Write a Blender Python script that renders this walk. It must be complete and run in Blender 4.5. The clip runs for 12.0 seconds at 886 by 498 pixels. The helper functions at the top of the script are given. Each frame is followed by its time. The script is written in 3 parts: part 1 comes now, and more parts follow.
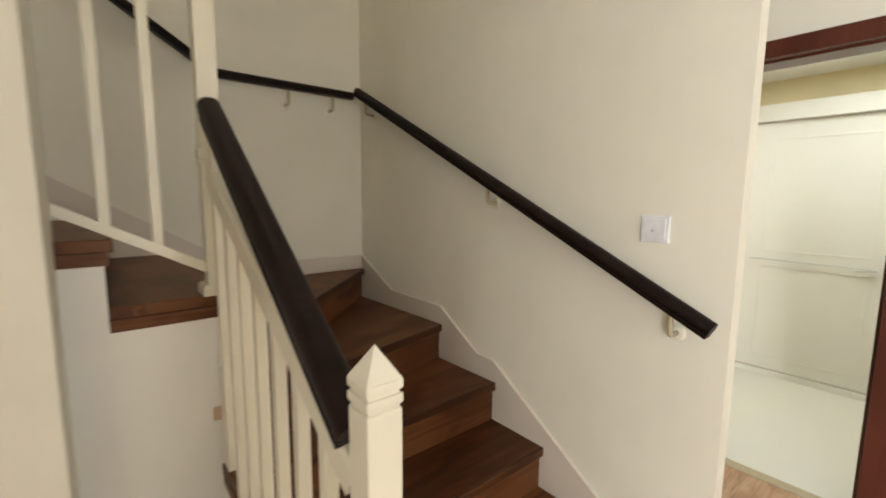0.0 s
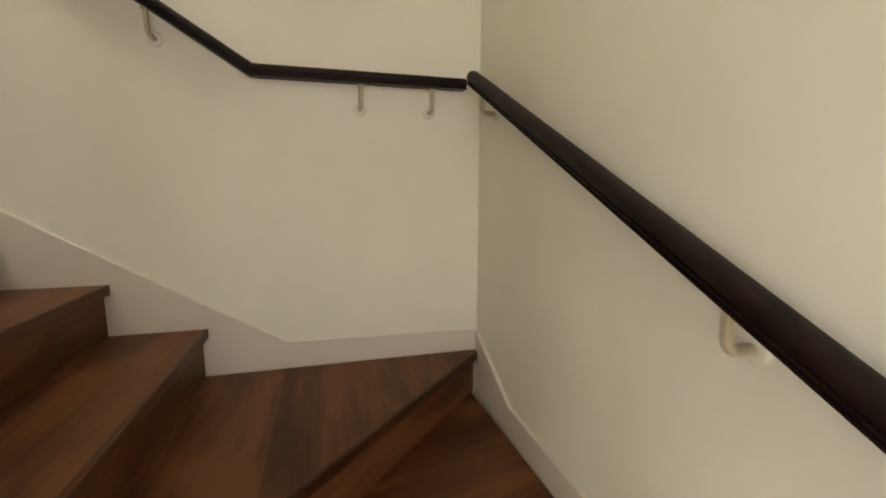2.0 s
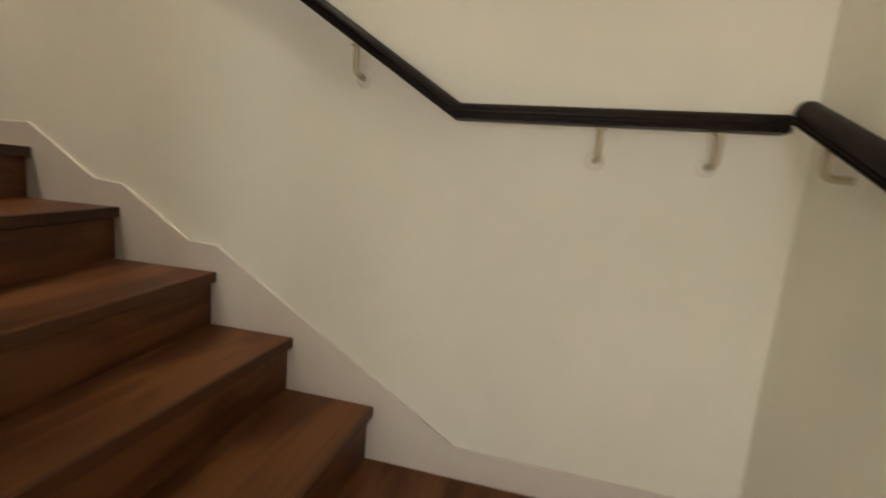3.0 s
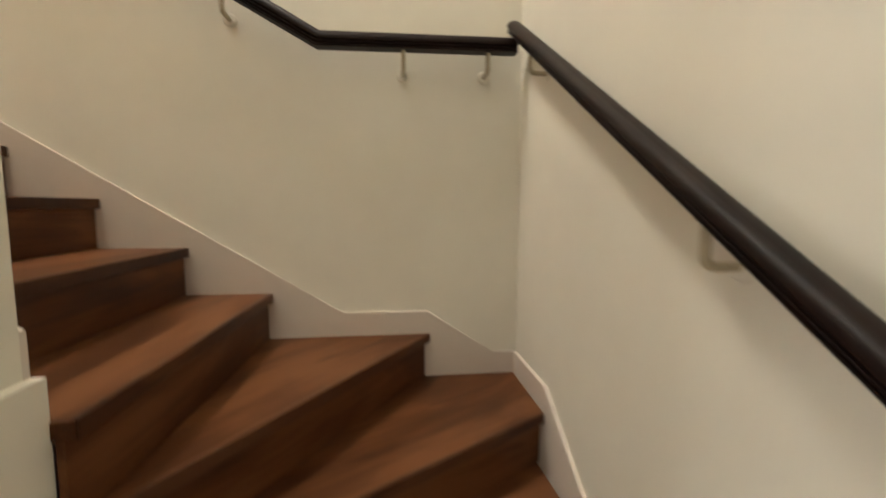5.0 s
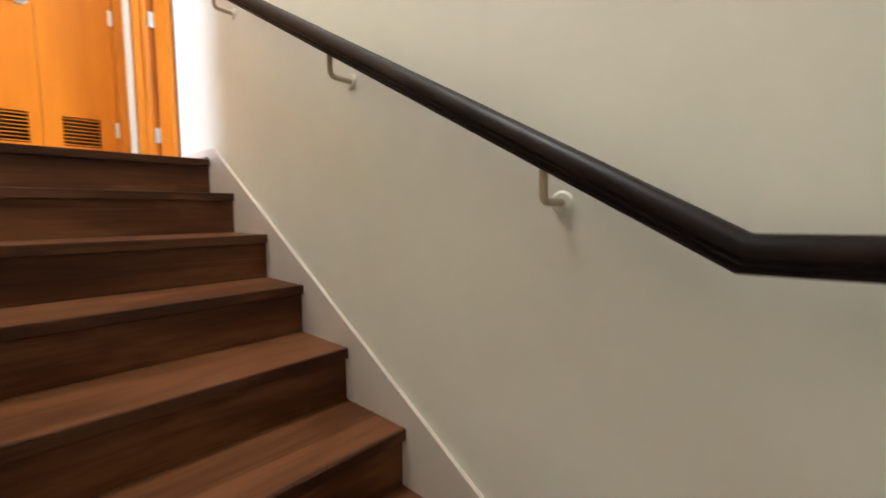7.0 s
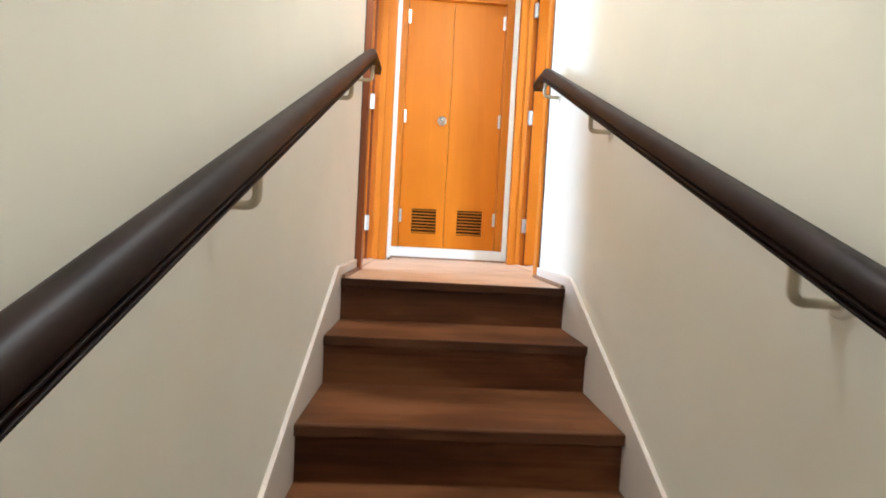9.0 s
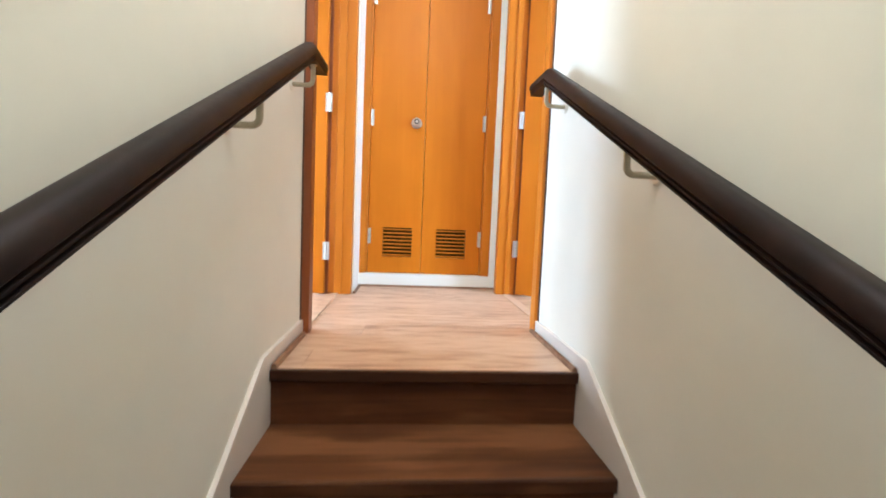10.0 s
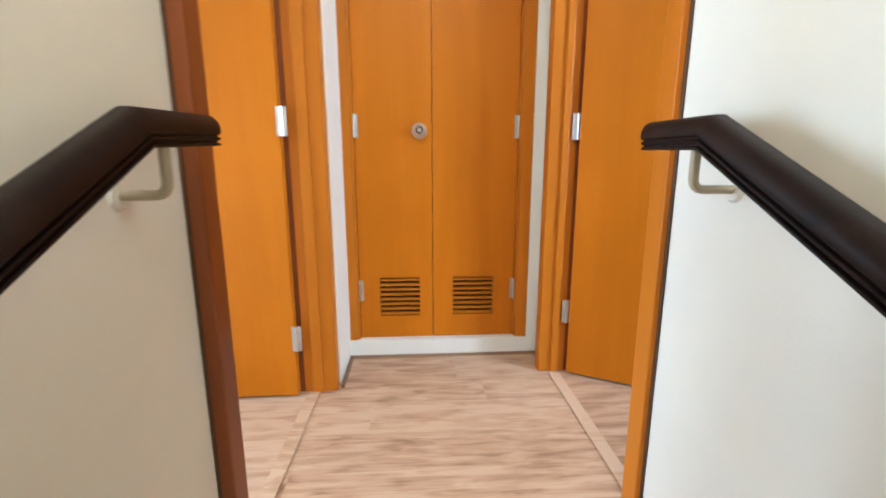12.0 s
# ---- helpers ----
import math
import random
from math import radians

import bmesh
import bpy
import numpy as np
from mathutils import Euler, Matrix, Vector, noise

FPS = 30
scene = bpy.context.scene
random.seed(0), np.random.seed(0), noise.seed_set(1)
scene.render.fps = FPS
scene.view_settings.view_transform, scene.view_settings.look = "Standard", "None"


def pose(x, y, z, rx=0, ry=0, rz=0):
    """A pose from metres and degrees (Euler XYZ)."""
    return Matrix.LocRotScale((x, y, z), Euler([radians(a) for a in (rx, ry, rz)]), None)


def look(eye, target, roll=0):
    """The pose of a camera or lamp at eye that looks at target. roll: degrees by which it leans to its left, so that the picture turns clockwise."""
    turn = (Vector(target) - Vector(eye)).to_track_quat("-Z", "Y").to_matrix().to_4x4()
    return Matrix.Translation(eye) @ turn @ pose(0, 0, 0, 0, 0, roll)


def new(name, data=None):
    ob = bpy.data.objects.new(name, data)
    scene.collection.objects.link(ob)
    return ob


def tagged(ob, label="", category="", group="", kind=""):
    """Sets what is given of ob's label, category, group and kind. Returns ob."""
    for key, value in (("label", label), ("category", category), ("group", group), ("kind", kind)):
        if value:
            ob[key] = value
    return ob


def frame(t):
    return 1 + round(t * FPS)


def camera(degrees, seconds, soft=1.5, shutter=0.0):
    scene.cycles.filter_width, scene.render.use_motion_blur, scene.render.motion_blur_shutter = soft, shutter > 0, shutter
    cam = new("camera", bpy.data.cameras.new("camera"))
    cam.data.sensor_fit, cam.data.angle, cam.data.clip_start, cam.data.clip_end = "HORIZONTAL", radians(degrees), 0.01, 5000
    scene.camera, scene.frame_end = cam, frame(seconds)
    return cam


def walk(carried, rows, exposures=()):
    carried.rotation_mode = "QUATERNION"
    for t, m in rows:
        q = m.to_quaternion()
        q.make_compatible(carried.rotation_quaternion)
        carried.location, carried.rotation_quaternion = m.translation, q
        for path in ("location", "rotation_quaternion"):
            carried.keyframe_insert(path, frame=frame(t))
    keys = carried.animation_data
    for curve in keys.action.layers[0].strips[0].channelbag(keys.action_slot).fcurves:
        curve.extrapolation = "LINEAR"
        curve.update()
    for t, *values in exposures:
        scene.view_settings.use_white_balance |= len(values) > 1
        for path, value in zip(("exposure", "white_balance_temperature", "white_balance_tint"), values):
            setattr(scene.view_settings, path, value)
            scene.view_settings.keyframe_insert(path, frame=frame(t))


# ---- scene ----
cam = camera(92.8, 12.0, soft=1.7, shutter=0.4)
PATH = [
    (0, (-1.317, -2.409, 1.34), (-0.05, -0.882, 1.092), 0.5),
    (0.5, (-1.148, -2.241, 1.343), (0.253, -0.848, 1.033), 1.1),
    (1, (-0.923, -2.111, 1.339), (0.168, -0.466, 1.018), 1.0),
    (1.5, (-0.731, -1.902, 1.374), (-0.051, -0.039, 1.114), 1.3),
    (2, (-0.586, -1.611, 1.539), (-0.058, 0.298, 1.263), 0.2),
    (2.5, (-0.53, -1.37, 1.644), (-0.468, 0.592, 1.265), 2.7),
    (2.7, (-0.542, -1.28, 1.667), (-0.682, 0.69, 1.354), 3.7),
    (4.3, (-0.782, -0.639, 2.194), (-2.353, 0.557, 1.873), 3.3),
    (4.5, (-0.828, -0.585, 2.245), (-2.558, 0.380, 1.969), 3.1),
    (4.7, (-0.899, -0.537, 2.308), (-2.759, 0.159, 2.072), 2.0),
    (5, (-1.053, -0.505, 2.428), (-3.027, -0.253, 2.231), 0.3),
    (5.5, (-1.339, -0.547, 2.558), (-3.336, -0.542, 2.445), 0.7),
    (6, (-1.562, -0.515, 2.732), (-3.49, -1.024, 2.585), 0.0),
    (6.5, (-1.75, -0.564, 2.892), (-3.433, -1.637, 2.761), 0.5),
    (7, (-1.918, -0.66, 3.067), (-3.384, -2.009, 2.889), -0.2),
    (7.5, (-2.059, -0.641, 3.183), (-3.003, -2.393, 2.991), 2.4),
    (9.5, (-2.086, -1.421, 3.661), (-2.154, -3.418, 3.593), 2.8),
    (10, (-2.133, -1.666, 3.798), (-2.304, -3.652, 3.657), 2.4),
    (10.5, (-2.107, -1.89, 3.954), (-2.177, -3.886, 3.849), 1.9),
    (11, (-2.147, -2.068, 4.034), (-2.440, -4.022, 3.749), 0.5),
    (11.5, (-2.16, -2.305, 4.17), (-2.148, -4.295, 3.975), 2.5),
    (12, (-2.155, -2.528, 4.275), (-2.276, -4.484, 3.888), 0.0),
]
EXPOSURES = [(0, 0.08, 6250, 8), (0.5, 0.25, 5950, 8), (1.0, 0.40, 5950, 9), (1.5, 0.58, 6150, 10), (2.0, 0.52, 6400, 9), (2.7, 0.52, 6350, 10), (4.3, 0.60, 6050, 13), (5.5, 0.86, 6250, 12), (6.5, 0.58, 5800, 12),
             (7.7, 0.54, 5300, 11), (9.5, 0.42, 5200, 9), (10.5, 0.05, 5150, 7), (11.5, -0.14, 5400, 7), (12, -0.24, 5450, 8)]
walk(cam, [(t, look(e, g, r)) for t, e, g, r in PATH], EXPOSURES)

# ---- world and light ----
world = bpy.data.worlds.new("sky")
scene.world = world
world.use_nodes = True
wn = world.node_tree.nodes
sky = wn.new("ShaderNodeTexSky")
sky.sky_type, sky.sun_disc, sky.sun_elevation, sky.sun_rotation = "NISHITA", False, radians(45), radians(120)
world.node_tree.links.new(sky.outputs[0], wn["Background"].inputs[0])
wn["Background"].inputs[1].default_value = 0.1


def area_light(name, eye, target, w, h, watts, colour=(1, 1, 1), spread=180):
    d = bpy.data.lights.new(name, "AREA")
    d.shape, d.size, d.size_y, d.energy, d.color, d.spread = "RECTANGLE", w, h, watts, colour, radians(spread)
    o = new(name, d)
    o.matrix_world = look(eye, target)
    return o


DAY = (0.74, 0.89, 1.0)
WARM = (1.0, 0.93, 0.82)
# lights in window openings; hall, entrance, bedroom-north and study ones are added fills
# added fill for the lower hall, in a made-up west window
area_light("fill_light_hall", (-4.42, -4.65, 1.5), (0.0, -1.9, 1.2), 1.1, 1.9, 146, (1.0, 0.98, 0.94))
# added fill towards the north wall, set in a made-up glazed door
area_light("fill_light_entrance", (-0.75, -4.52, 1.45), (-0.75, 0, 1.45), 1.1, 1.7, 21, (1.0, 0.98, 0.93))
area_light("window_light_bedroom", (1.10, -4.95, 4.5), (-2.6, -2.85, 3.9), 0.75, 1.7, 118, DAY)
# extra unseen light, added to brighten the open bedroom door leaf
area_light("fill_light_bedroom_north", (1.10, -3.82, 4.42), (-2.6, -3.8, 3.9), 0.7, 1.7, 78, DAY)
# added fill aimed through the study doorway at niche and door leaf
area_light("fill_light_study", (-4.35, -3.26, 4.75), (-2.2, -4.3, 3.9), 0.8, 1.3, 84, DAY)
# ceiling lamp of the white room
area_light("lamp_white_room", (1.72, -2.1, 2.17), (1.72, -2.1, 0), 0.8, 0.8, 15, (0.98, 1.0, 0.92))
# unseen overhead fills, added to brighten the upper flight and stairwell
area_light("fill_upper_flight", (-2.2, -1.95, 6.33), (-2.2, -1.95, 0), 0.7, 0.7, 52, (1.0, 0.925, 0.78))
area_light("fill_stairwell", (-0.72, -0.75, 6.33), (-0.72, -0.75, 0), 0.7, 0.7, 7, WARM)


# ---- materials ----
def mat_new(name, rough=0.5, metal=0.0):
    m = bpy.data.materials.new(name)
    m.use_nodes = True
    b = m.node_tree.nodes["Principled BSDF"]
    b.inputs["Roughness"].default_value, b.inputs["Metallic"].default_value = rough, metal
    b.inputs["Specular IOR Level"].default_value = 0.35
    return m, m.node_tree, b


def nd(nt, kind, **sets):
    n = nt.nodes.new("ShaderNode" + kind)
    for k, v in sets.items():
        n.inputs[k].default_value = v
    return n


def ramp(nt, fac, stops):
    r = nt.nodes.new("ShaderNodeValToRGB")
    e = r.color_ramp.elements
    while len(e) < len(stops):
        e.new(0.5)
    for el, (p, c) in zip(e, stops):
        el.position, el.color = p, (*c, 1)
    nt.links.new(fac, r.inputs[0])
    return r.outputs[0]


def bump(nt, b, height, strength, dist):
    n = nd(nt, "Bump", Strength=strength, Distance=dist)
    nt.links.new(height, n.inputs["Height"])
    nt.links.new(n.outputs[0], b.inputs["Normal"])


def paint(name, colour, rough=0.55, vary=0.05, grain=180.0, relief=0.12):
    """Painted plaster or joinery: faint roller grain, broad uneven tone, slight scuffs."""
    m, nt, b = mat_new(name, rough)
    co = nt.nodes.new("ShaderNodeTexCoord").outputs["Object"]
    big = nd(nt, "TexNoise", Scale=1.7, Detail=4.0, Roughness=0.6)
    fine = nd(nt, "TexNoise", Scale=grain, Detail=3.0)
    nt.links.new(co, big.inputs["Vector"]), nt.links.new(co, fine.inputs["Vector"])
    lo = tuple(c * (1 - vary * 1.6) for c in colour)
    hi = tuple(min(1, c * (1 + vary * 0.6)) for c in colour)
    nt.links.new(ramp(nt, big.outputs[0], [(0.25, lo), (0.75, hi)]), b.inputs["Base Color"])
    bump(nt, b, fine.outputs[0], relief, 0.002)
    return m


def wood(name, dark, mid, light, rough=0.4, plank=0.12, along=1.3, across=26.0, vary=0.35, relief=0.15, upright=False, span=(-0.08, 0.2, 0.5)):
    """Wood with grain along the object's x (or z, if upright), in boards of the given width that differ in tone."""
    m, nt, b = mat_new(name, rough)
    co = nt.nodes.new("ShaderNodeTexCoord").outputs["Object"]
    info = nt.nodes.new("ShaderNodeObjectInfo")
    shift = nd(nt, "VectorMath")
    shift.operation = "MULTIPLY_ADD"
    comb = nt.nodes.new("ShaderNodeCombineXYZ")
    for i in range(3):
        nt.links.new(info.outputs["Random"], comb.inputs[i])
    nt.links.new(comb.outputs[0], shift.inputs[0])
    shift.inputs[1].default_value = (7.3, 5.1, 3.7)
    nt.links.new(co, shift.inputs[2])
    mp = nd(nt, "Mapping", Scale=(across, across, along) if upright else (along, across, across))
    nt.links.new(shift.outputs[0], mp.inputs["Vector"])
    warp = nd(nt, "TexNoise", Scale=1.0, Detail=7.0, Roughness=0.66, Distortion=1.1)
    nt.links.new(mp.outputs[0], warp.inputs["Vector"])
    mp2 = nd(nt, "Mapping", Scale=(across * 0.22, across * 0.22, along * 1.6) if upright else (along * 1.6, across * 0.22, across * 0.22))
    nt.links.new(shift.outputs[0], mp2.inputs["Vector"])
    broad = nd(nt, "TexNoise", Scale=1.0, Detail=3.0, Distortion=0.6)
    nt.links.new(mp2.outputs[0], broad.inputs["Vector"])
    # board tone
    sep = nt.nodes.new("ShaderNodeSeparateXYZ")
    nt.links.new(co, sep.inputs[0])
    div = nd(nt, "Math")
    div.operation = "DIVIDE"
    nt.links.new(sep.outputs["Y"], div.inputs[0])
    div.inputs[1].default_value = plank
    fl = nd(nt, "Math")
    fl.operation = "FLOOR"
    nt.links.new(div.outputs[0], fl.inputs[0])
    add = nd(nt, "Math")
    nt.links.new(fl.outputs[0], add.inputs[0]), nt.links.new(info.outputs["Random"], add.inputs[1])
    wnz = nt.nodes.new("ShaderNodeTexWhiteNoise")
    wnz.noise_dimensions = "1D"
    nt.links.new(add.outputs[0], wnz.inputs["W"])
    mix = nd(nt, "Math")
    mix.operation = "MULTIPLY_ADD"
    nt.links.new(warp.outputs[0], mix.inputs[0])
    mix.inputs[1].default_value = 0.6
    nt.links.new(broad.outputs[0], mix.inputs[2])
    tone = nd(nt, "Math")
    tone.operation = "MULTIPLY_ADD"
    nt.links.new(wnz.outputs["Value"], tone.inputs[0])
    tone.inputs[1].default_value = vary
    nt.links.new(mix.outputs[0], tone.inputs[2])
    lo = 0.55 + vary * 0.5
    col = ramp(nt, tone.outputs[0], [(lo + span[0], dark), (lo + span[1], mid), (lo + span[2], light)])
    nt.links.new(col, b.inputs["Base Color"])
    rr = nd(nt, "MapRange")
    nt.links.new(warp.outputs[0], rr.inputs["Value"])
    rr.inputs["To Min"].default_value, rr.inputs["To Max"].default_value = rough - 0.07, rough + 0.1
    nt.links.new(rr.outputs[0], b.inputs["Roughness"])
    bump(nt, b, warp.outputs[0], relief, 0.002)
    return m


def plain(name, colour, rough=0.4, metal=0.0, scratch=0.03):
    m, nt, b = mat_new(name, rough, metal)
    co = nt.nodes.new("ShaderNodeTexCoord").outputs["Object"]
    n = nd(nt, "TexNoise", Scale=40.0, Detail=5.0)
    nt.links.new(co, n.inputs["Vector"])
    nt.links.new(ramp(nt, n.outputs[0], [(0.3, tuple(c * 0.88 for c in colour)), (0.7, colour)]), b.inputs["Base Color"])
    bump(nt, b, n.outputs[0], scratch, 0.002)
    return m


WALL = paint("cream_wall_paint", (0.80, 0.766, 0.665), 0.6)
TRIM = paint("white_trim_paint", (0.80, 0.775, 0.72), 0.38, 0.03, 60.0, 0.06)
CEIL = paint("ceiling_paint", (0.84, 0.83, 0.80), 0.7)
BALUST = paint("ivory_gloss_paint", (0.80, 0.755, 0.63), 0.3, 0.04, 50.0, 0.06)
STAIR = wood("walnut_laminate", (0.042, 0.0142, 0.0046), (0.092, 0.0325, 0.0108), (0.155, 0.061, 0.0225), 0.42, 0.125, 1.3, 30.0, 0.18, 0.15, False, (-0.05, 0.2, 0.48))
FLOOR = wood("oak_laminate", (0.30, 0.170, 0.098), (0.455, 0.280, 0.172), (0.55, 0.37, 0.245), 0.34, 90.0, 3.4, 130.0, 0.15, 0.12, False, (0.02, 0.18, 0.40))
NOSE = wood("dark_nosing", (0.026, 0.0092, 0.0036), (0.053, 0.0190, 0.0070), (0.088, 0.035, 0.014), 0.38, 9.0)
DOOR = wood("orange_veneer", (0.45, 0.126, 0.0012), (0.505, 0.147, 0.0018), (0.56, 0.168, 0.003), 0.40, 90.0, 0.5, 9.0, 0.05, 0.02, True)
CASING = wood("orange_casing", (0.42, 0.122, 0.005), (0.475, 0.146, 0.007), (0.53, 0.168, 0.010), 0.36, 90.0, 0.5, 12.0, 0.05, 0.02, True)
# darker red-brown casing for one near jamb; paints shade in the rebates
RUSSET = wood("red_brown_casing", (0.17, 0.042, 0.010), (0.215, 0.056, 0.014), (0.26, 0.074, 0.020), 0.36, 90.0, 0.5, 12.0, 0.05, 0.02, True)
THRESH = wood("pale_threshold", (0.36, 0.215, 0.125), (0.48, 0.305, 0.188), (0.56, 0.38, 0.25), 0.36, 90.0, 2.6, 60.0)
OAKTRIM = wood("oak_trim", (0.14, 0.070, 0.036), (0.20, 0.105, 0.056), (0.27, 0.155, 0.088), 0.38, 90.0, 2.6, 60.0)
SKIRT = paint("greyed_skirting_paint", (0.68, 0.605, 0.53), 0.4, 0.05, 60.0, 0.06)
RAIL = wood("black_brown_rail", (0.0055, 0.0026, 0.0018), (0.0095, 0.0044, 0.0030), (0.016, 0.0076, 0.0054), 0.44, 90.0, 2.0, 60.0, 0.04, 0.02)
RAIL.node_tree.nodes["Principled BSDF"].inputs["Specular IOR Level"].default_value = 0.17
for _m in (STAIR, NOSE):
    _m.node_tree.nodes["Principled BSDF"].inputs["Specular IOR Level"].default_value = 0.2
for _m in (DOOR, CASING):
    _m.node_tree.nodes["Principled BSDF"].inputs["Specular IOR Level"].default_value = 0.16
MAHOG = wood("mahogany_casing", (0.055, 0.012, 0.006), (0.085, 0.02, 0.011), (0.12, 0.035, 0.018), 0.3, 9.0, 0.8, 22.0, 0.05, 0.05, True)
# brown for the painted shadow line beside the casings
SHADE_BAND = plain("brown_shade_line", (0.10, 0.045, 0.02), 0.6)
BRASS = plain("cream_brass", (0.50, 0.43, 0.30), 0.42, 0.2)
STEEL = plain("satin_steel", (0.66, 0.65, 0.63), 0.36, 1.0)
PLASTIC = plain("white_plastic", (0.78, 0.79, 0.82), 0.35)
# near-black for plank joints and for painted shade behind the vents
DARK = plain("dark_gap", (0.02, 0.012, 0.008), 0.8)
TILE = paint("white_floor_tile", (0.80, 0.79, 0.74), 0.18, 0.02, 30.0, 0.02)
LAMP = plain("opal_diffuser", (0.85, 0.83, 0.78), 0.5)
LAMP.node_tree.nodes["Principled BSDF"].inputs["Emission Color"].default_value = (1.0, 0.93, 0.82, 1)
LAMP.node_tree.nodes["Principled BSDF"].inputs["Emission Strength"].default_value = 2.0
GLASS, _nt, _b = mat_new("window_glass", 0.02)
_b.inputs["Transmission Weight"].default_value = 1.0


# ---- mesh helpers ----
def mesh_of(bm, name, material, smooth=False):
    bmesh.ops.recalc_face_normals(bm, faces=bm.faces)
    me = bpy.data.meshes.new(name)
    bm.to_mesh(me)
    bm.free()
    me.materials.append(material)
    if smooth:
        for p in me.polygons:
            p.use_smooth = True
        me.set_sharp_from_angle(angle=radians(32))
    return me


def part(name, bm, material, parent=None, label="", m=None, smooth=False):
    ob = new(name, mesh_of(bm, name, material, smooth))
    if m is not None:
        ob.matrix_world = m
    if parent is not None:
        ob.parent = parent
        ob.matrix_parent_inverse = Matrix.Identity(4)
    return tagged(ob, label)


def empty(name, label, category, group="", kind="", at=(0, 0, 0)):
    ob = new(name)
    ob.location = at
    ob.empty_display_size = 0.1
    return tagged(ob, label, category, group, kind)


def box(bm, a, b, bev=0.0):
    lo = [min(p, q) for p, q in zip(a, b)]
    hi = [max(p, q) for p, q in zip(a, b)]
    vs = [bm.verts.new((x, y, z)) for x in (lo[0], hi[0]) for y in (lo[1], hi[1]) for z in (lo[2], hi[2])]
    fs = [bm.faces.new([vs[i] for i in f]) for f in ((0, 1, 3, 2), (4, 6, 7, 5), (0, 4, 5, 1), (2, 3, 7, 6), (0, 2, 6, 4), (1, 5, 7, 3))]
    if bev:
        es = list({e for f in fs for e in f.edges})
        bmesh.ops.bevel(bm, geom=es, offset=bev, segments=2, affect="EDGES", profile=0.6)
    return bm


def boxes(*specs, bev=0.0):
    bm = bmesh.new()
    for a, b in specs:
        box(bm, a, b, bev)
    return bm


def prism(poly, z0, z1, bev=0.0):
    """A plan outline drawn up from z0 to z1."""
    bm = bmesh.new()
    lo = [bm.verts.new((x, y, z0)) for x, y in poly]
    hi = [bm.verts.new((x, y, z1)) for x, y in poly]
    n = len(poly)
    bm.faces.new(lo), bm.faces.new(hi)
    for i in range(n):
        bm.faces.new((lo[i], lo[(i + 1) % n], hi[(i + 1) % n], hi[i]))
    if bev:
        bmesh.ops.bevel(bm, geom=[e for e in bm.edges if e.verts[0].co.z > z1 - 1e-6 and e.verts[1].co.z > z1 - 1e-6],
                        offset=bev, segments=2, affect="EDGES", profile=0.6)
    return bm


def plate(profile, axis, a, b, bev=0.0):
    """An outline in (along, z) on a wall, given thickness from a to b along axis 'x' or 'y'."""
    bm = bmesh.new()
    put = (lambda u, z, d: (d, u, z)) if axis == "x" else (lambda u, z, d: (u, d, z))
    A = [bm.verts.new(put(u, z, a)) for u, z in profile]
    B = [bm.verts.new(put(u, z, b)) for u, z in profile]
    n = len(profile)
    bm.faces.new(A), bm.faces.new(B)
    for i in range(n):
        bm.faces.new((A[i], A[(i + 1) % n], B[(i + 1) % n], B[i]))
    return bm


def sweep(points, profile, closed_ends=True):
    """A profile of (side, up) drawn along a mitred line; side is to the right of the way."""
    bm = bmesh.new()
    pts = [Vector(p) for p in points]
    dirs = [(q - p).normalized() for p, q in zip(pts, pts[1:])]
    for i, d in enumerate(dirs):
        side = d.cross(Vector((0, 0, 1))).normalized()
        up = side.cross(d).normalized()
        rings = []
        for j, p in ((i, pts[i]), (i + 1, pts[i + 1])):
            pl = d if j in (0, len(pts) - 1) else (dirs[j - 1] + dirs[j]).normalized()
            ring = []
            for u, v in profile:
                q = p + side * u + up * v
                ring.append(bm.verts.new(q - d * ((q - p).dot(pl) / d.dot(pl))))
            rings.append(ring)
        n = len(profile)
        for k in range(n):
            bm.faces.new((rings[0][k], rings[0][(k + 1) % n], rings[1][(k + 1) % n], rings[1][k]))
        if i == 0:
            bm.faces.new(rings[0])
        if i == len(dirs) - 1:
            bm.faces.new(rings[1])
    bmesh.ops.remove_doubles(bm, verts=bm.verts, dist=0.0005)
    return bm


def tube(points, r, n=10):
    ring = [(r * math.cos(2 * math.pi * k / n), r * math.sin(2 * math.pi * k / n)) for k in range(n)]
    bm = bmesh.new()
    pts = [Vector(p) for p in points]
    last = None
    ref = None
    for i, p in enumerate(pts):
        d = (pts[min(i + 1, len(pts) - 1)] - pts[max(i - 1, 0)]).normalized()
        if ref is None:
            ref = d.orthogonal().normalized()
        ref = (ref - d * ref.dot(d)).normalized()
        w = d.cross(ref)
        cur = [bm.verts.new(p + ref * a + w * b) for a, b in ring]
        if last:
            for k in range(n):
                bm.faces.new((last[k], last[(k + 1) % n], cur[(k + 1) % n], cur[k]))
        else:
            bm.faces.new(cur)
        last = cur
    bm.faces.new(last)
    return bm


def disc(bm, centre, axis, r, depth, n=20, r2=None):
    c, ax = Vector(centre), Vector(axis).normalized()
    u = ax.orthogonal().normalized()
    w = ax.cross(u)
    r2 = r if r2 is None else r2
    A = [bm.verts.new(c + (u * math.cos(a) + w * math.sin(a)) * r) for a in [2 * math.pi * k / n for k in range(n)]]
    B = [bm.verts.new(c + ax * depth + (u * math.cos(a) + w * math.sin(a)) * r2) for a in [2 * math.pi * k / n for k in range(n)]]
    bm.faces.new(A), bm.faces.new(B)
    for k in range(n):
        bm.faces.new((A[k], A[(k + 1) % n], B[(k + 1) % n], B[k]))
    return bm


